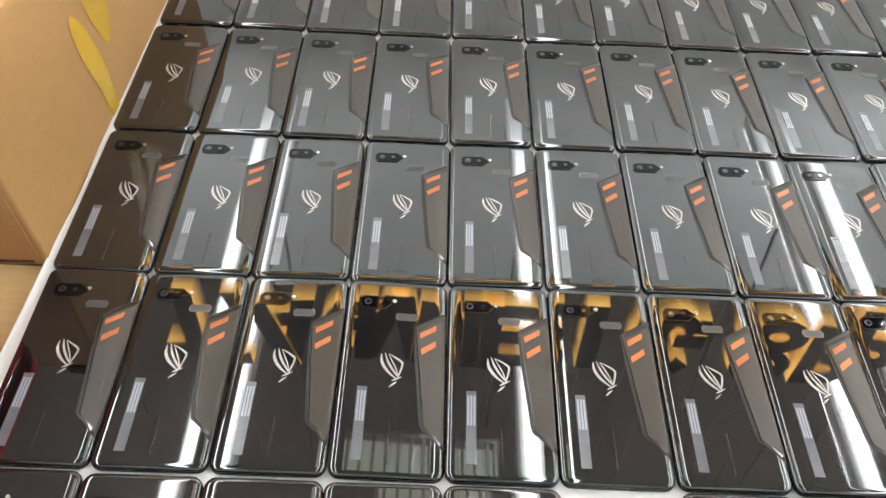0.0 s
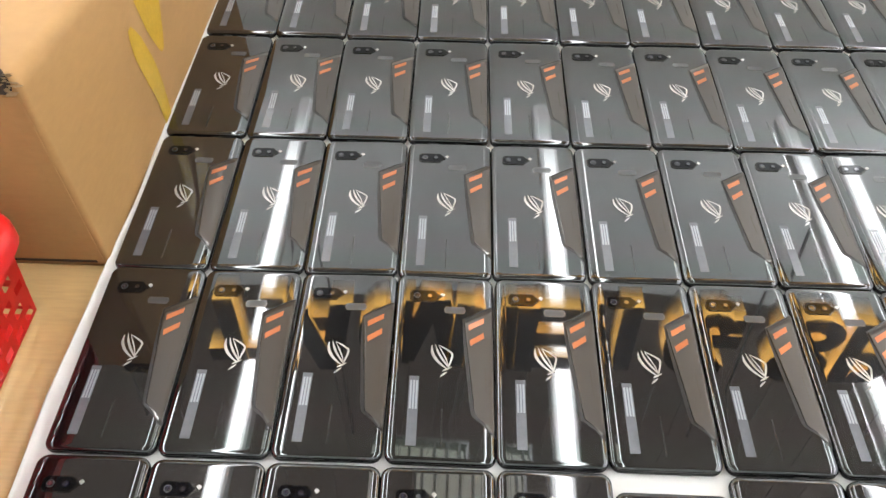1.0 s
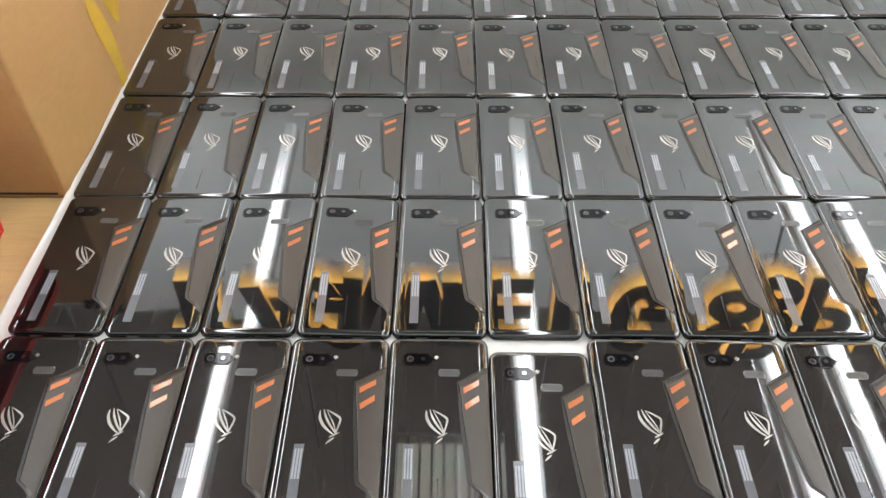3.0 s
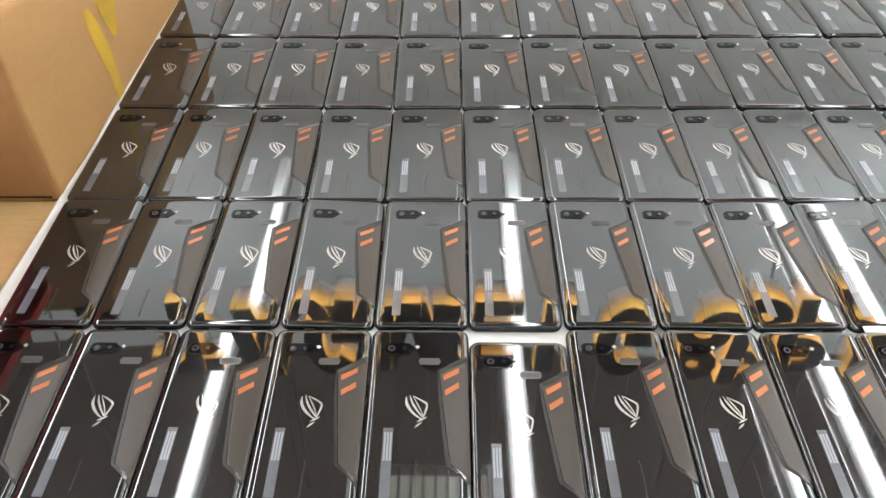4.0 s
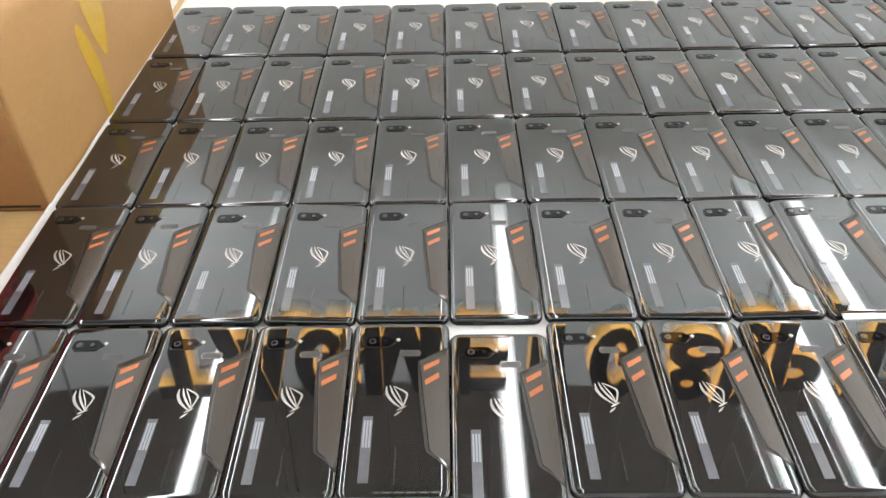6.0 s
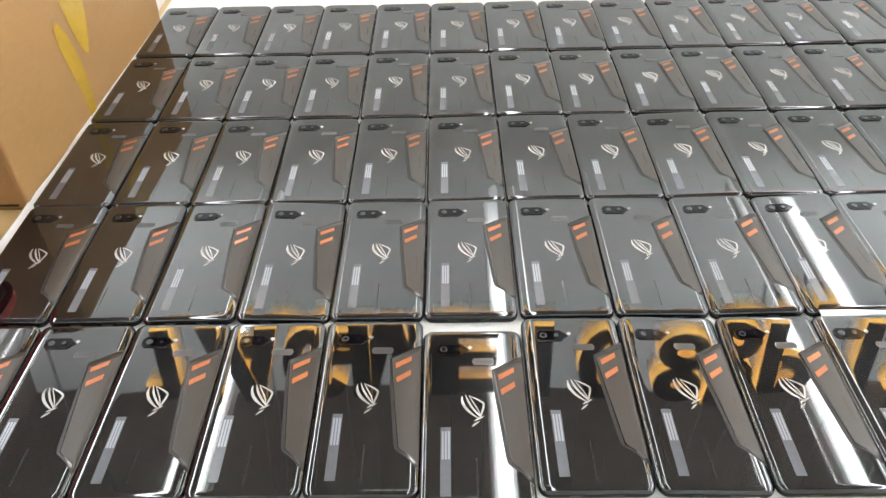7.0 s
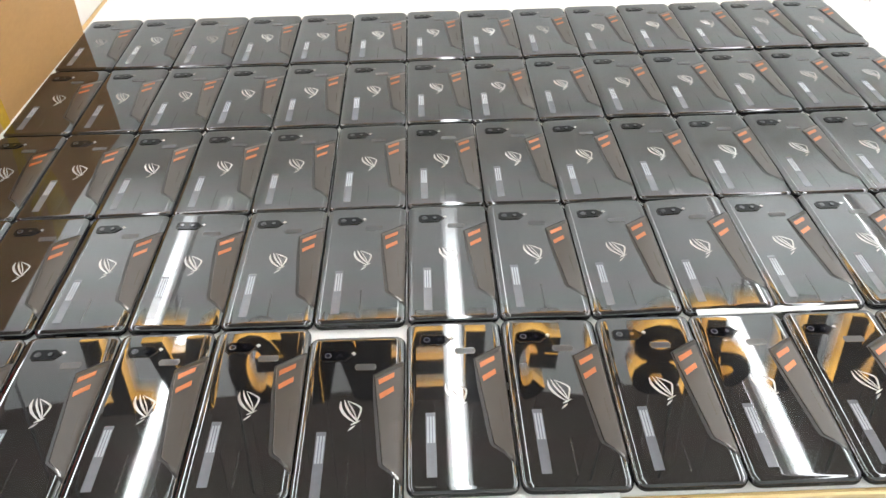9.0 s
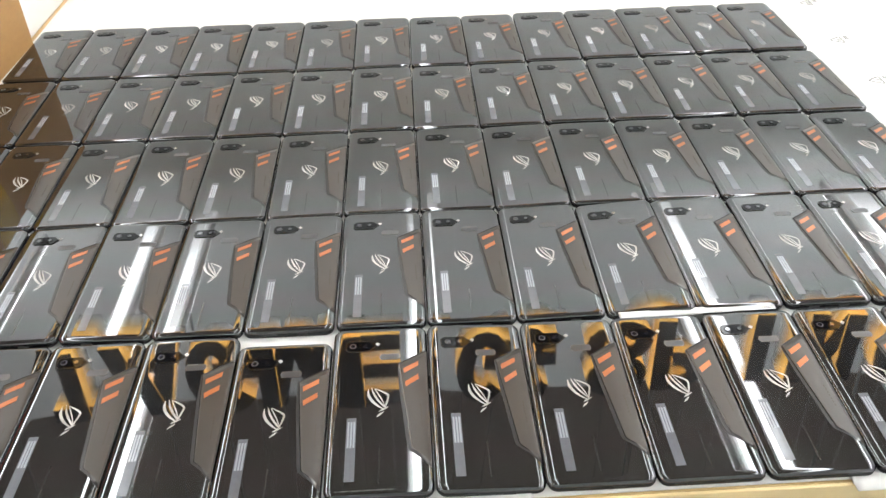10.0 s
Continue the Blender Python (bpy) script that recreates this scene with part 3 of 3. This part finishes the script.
def smartphone():
    e = tagged(new("smartphone"), "glossy black smartphone lying face down, with orange vents and silver emblem", "smartphone", "smartphones laid out on the table")
    part("frame", shell(bmesh.new(), [(0.0014, 0.0), (0.0004, 0.0008), (0, 0.0018), (0, 0.0046), (0.0004, 0.00485), (0.001, 0.0048)], True), FRAME, e, "", True)
    ins = [0.00025, 0.0005, 0.0009, 0.0014, 0.002, 0.0028, 0.0038, 0.005, 0.0063, 0.0075, 0.010, 0.013, 0.017, 0.021, 0.026, 0.031, 0.036]
    part("back_glass", shell(bmesh.new(), [(0.00035, 0.0049)] + [(a, None) for a in ins]), GLASS, e, "", True)
    # camera window with two lenses and a bright tip
    isl = mm([(-27.3, 55.5), (-25.2, 53.3), (-9.0, 53.3), (-4.2, 58.4), (-9.0, 63.3), (-25.2, 63.3), (-27.3, 61.0)])
    island = part("camera_window", on_back(prism(bmesh.new(), isl, -0.0002, 0.0008)), ISLAND, e)
    rimo = mm([(-28.0, 55.2), (-25.5, 52.7), (-8.7, 52.7), (-3.2, 58.4), (-8.7, 63.9), (-25.5, 63.9), (-28.0, 61.3)])
    part("window_rim", on_back(prism(bmesh.new(), rimo, -0.0002, 0.0006)), TRIM, e)
    for lx in (-0.0222, -0.0122):
        ln = part("lens", on_back(disc(bmesh.new(), lx, 0.0583, 0.0027, 0.0008, 0.0011)), LENS_RING if lx < -0.02 else ISLAND, island)
        part("lens_glass", on_back(disc(bmesh.new(), lx, 0.0583, 0.0018, 0.0011, 0.0013)), LENS, ln)
    part("flash", on_back(prism(bmesh.new(), mm([(-4.0, 60.4), (-2.2, 62.0), (-0.2, 60.4), (-2.0, 58.2)]), -0.0002, 0.0006)), SILVER, e, "bright silver flash lens")
    # fingerprint reader
    fp = [(-0.8, 46.3), (0.6, 43.0), (15.0, 43.0), (16.4, 46.3), (15.0, 49.4), (0.6, 49.4)]
    part("sensor_rim", on_back(prism(bmesh.new(), mm(fp), -0.0002, 0.00022)), CHROME, e, "thin polished sensor rim")
    fi = [(0.0, 46.3), (1.0, 43.6), (14.6, 43.6), (15.7, 46.3), (14.6, 48.8), (1.0, 48.8)]
    part("fingerprint_sensor", on_back(prism(bmesh.new(), mm(fi), -0.0002, 0.00034)), SENSOR, e)
    # slanted side panel with its groove and orange vents
    lft = mm([(15.0, 37.0), (17.2, 15.0), (23.4, -43.5), (31.5, -50.0), (34.0, -53.5)])
    rgt = mm([(37.6, 51.0), (37.6, 15.0), (37.6, -35.0), (37.6, -50.0), (37.6, -57.5)])
    gl = mm([(13.9, 38.0), (15.0, 12.0), (20.4, -43.6), (30.0, -51.5), (33.2, -55.6)])
    gr = mm([(37.75, 52.6), (37.75, 15.0), (37.75, -35.0), (37.75, -51.0), (37.75, -60.0)])
    part("panel_groove", on_back(strip_plate(gl, gr, -0.0004, 0.00014, 18, 18)), GROOVE, e, "", False)
    part("side_panel", on_panel(strip_plate(lft, rgt, -0.0003, 0.0007, 14, 18)), WEDGE, e, "dark bronze metallic side panel", True)
    for o in ([(18.4, 32.4), (30.4, 40.0), (30.4, 35.4), (18.9, 27.6)], [(19.4, 18.6), (30.0, 26.4), (30.4, 21.6), (20.2, 13.8)]):
        part("vent", on_panel(prism(bmesh.new(), mm(o), -0.0002, 0.00105)), ORANGE, e, "bright orange copper vent")
    # highlight line down the panel's left edge, modelled as a polished strip
    bm = bmesh.new()
    for a, b in zip(lft, lft[1:]):
        prism(bm, dense([(a[0] - 0.0002, a[1]), (a[0] + 0.0003, a[1]), (b[0] + 0.0003, b[1]), (b[0] - 0.0002, b[1])], 0.006), -0.0002, 0.0008)
    part("panel_edge_glint", on_panel(bm), TRIM, e, "thin polished strip standing in for the highlight line on the panel's edge")
    # highlight at the notch end, modelled as a bright polished piece
    part("panel_tip_glint", on_panel(prism(bmesh.new(), mm([(29.6, -48.6), (31.6, -49.6), (35.6, -54.2), (35.2, -56.0), (33.6, -54.6), (30.8, -50.4)]), -0.0002, 0.0010)), CHROME, e, "small bright piece standing in for the highlight at the panel's notch")
    bm = bmesh.new()
    for k in range(7):
        y = -4 - 3.0 * k
        prism(bm, mm([(30.6 + 0.1 * k, y), (31.5 + 0.1 * k, y), (31.5 + 0.1 * k, y - 1.9), (30.6 + 0.1 * k, y - 1.9)]), -0.0002, 0.00078)
    part("panel_print", on_panel(bm), PANEL_PRINT, e)
    # emblem, as plain curved strokes
    bm = bmesh.new()
    strokes = (([(-9.8, 14.6), (-9.5, 8.0), (-6.4, 1.6), (-1.6, -3.6), (2.8, -7.0)], [0.4, 2.3, 2.4, 1.7, 0.8]),
               ([(-7.1, 15.8), (-5.0, 9.0), (-1.6, 2.6), (2.3, -3.0), (3.8, -5.4)], [0.3, 1.8, 1.9, 1.4, 0.6]),
               ([(-4.4, 14.8), (1.6, 11.4), (6.7, 7.6), (7.1, 4.2), (5.8, -1.0), (4.3, -5.8)], [0.4, 1.4, 1.7, 1.6, 1.5, 1.0]),
               ([(-4.2, 14.2), (-0.4, 7.0), (2.3, 1.4), (4.2, -4.6)], [0.4, 1.2, 1.1, 0.8]),
               ([(-0.6, -9.6), (3.0, -7.4), (7.4, -5.2)], [0.5, 1.9, 0.3]),
               ([(-2.4, -15.0), (0.2, -12.5), (3.4, -9.8)], [0.3, 1.7, 0.5]))
    for k, (pts, ws) in enumerate(strokes):
        prism(bm, ribbon(mm(pts), [w * 0.001 for w in ws]), -0.0002, 0.00012 + 0.00001 * k)
    bmesh.ops.scale(bm, verts=bm.verts[:], vec=(0.9, 0.92, 1))
    part("emblem", on_back(bm), SILVER, e, "satin silver emblem")
    # protective sticker with printed bars, and a faint line of print
    st = part("sticker", on_back(prism(bmesh.new(), mm([(-24.4, -14.0), (-17.2, -14.0), (-17.2, -68.5), (-24.4, -68.5)]), -0.0002, 0.00014)), STICKER, e, "long grey paper sticker")
    for k in range(3):
        x = -23.5 + 2.1 * k
        part("print_bar", on_back(prism(bmesh.new(), mm([(x, -17.5), (x + 1.4, -17.5), (x + 1.4, -40.5), (x, -40.5)]), 0.00014, 0.0002)), STICKER_INK, st)
    bm = bmesh.new()
    y = -40.0
    while y > -68:
        ln = 1.6 + 1.2 * abs(math.sin(y * 3))
        prism(bm, mm([(-0.6, y), (0.5, y), (0.5, y - ln), (-0.6, y - ln)]), -0.0002, 0.00006)
        y -= ln + 0.7
    part("print_line", on_back(bm), PRINT, e)
    # ports and keys
    for x in (-0.014, 0.012):
        part("port", box(bmesh.new(), x - 0.0045, x + 0.0045, -HL - 0.00025, -HL + 0.001, 0.002, 0.0044), GROOVE, e)
    for y, ln in ((0.022, 0.012), (-0.002, 0.022)):
        part("key", box(bmesh.new(), HW - 0.001, HW + 0.0004, y - ln / 2, y + ln / 2, 0.0022, 0.0042, 0.0002), FRAME, e)
    return e


PITCH_X, PITCH_Y = 0.0775, 0.161
ROW_SHIFT = [(0.0018, -0.0010), (0.0022, 0.0), (0.0012, -0.0016), (0.0, 0.0), (0.0, 0.003)]
COLUMN_SHIFT = [0.002, 0.0015, 0.0005, 0.0, 0.0, -0.001, 0.001, 0.0, 0.0, 0.0015, 0.0015, 0.001, 0.001, 0.0]
FLOOR_Z = TABLE + 0.0018
# how far single phones lean sideways on the soft sheet, in degrees
LEAN = {
    (0, 2): 0.25, (0, 3): 0.2, (0, 4): 0.51, (0, 5): 0.47, (0, 6): 0.6, (0, 7): 3, (0, 8): 0.11, (0, 9): 0.38,
    (1, 1): -0.51, (1, 2): -1.1, (1, 3): 2.84, (1, 4): 0.03, (1, 5): -0.11, (1, 6): 0.21, (1, 7): 0.9, (1, 8): -1.3, (1, 9): -3.2, (1, 10): -0.17,
    (2, 1): -0.02, (2, 2): -0.75, (2, 4): -0.44, (2, 5): -0.81, (2, 8): -1.47,
}
first = None
rng = random.Random(5)
for row in range(5):
    for col in range(14):
        x = col * PITCH_X + ROW_SHIFT[row][0] + rng.uniform(-0.0004, 0.0004)
        y = row * PITCH_Y - 0.002 + ROW_SHIFT[row][1] + COLUMN_SHIFT[col] * row / 4 + rng.uniform(-0.0006, 0.0006)
        if row == 0 and col > 7:
            y -= 0.0006 * (col - 7)
        if row == 0 and col == 5:
            y -= 0.0125
        if row > 2 and col > 8:
            x += 0.0005 * (col - 8)
            y += 0.0006 * (col - 8) * (row - 2)
        rock, roll, yaw = rng.uniform(-0.18, 0.18), rng.uniform(-0.25, 0.25), rng.uniform(-0.3, 0.3)
        m = pose(x, y, FLOOR_Z, rock, LEAN.get((row, col), roll), yaw)
        if first is None:
            first = smartphone()
            first.matrix_basis = m
        else:
            copy_thing(first, m)
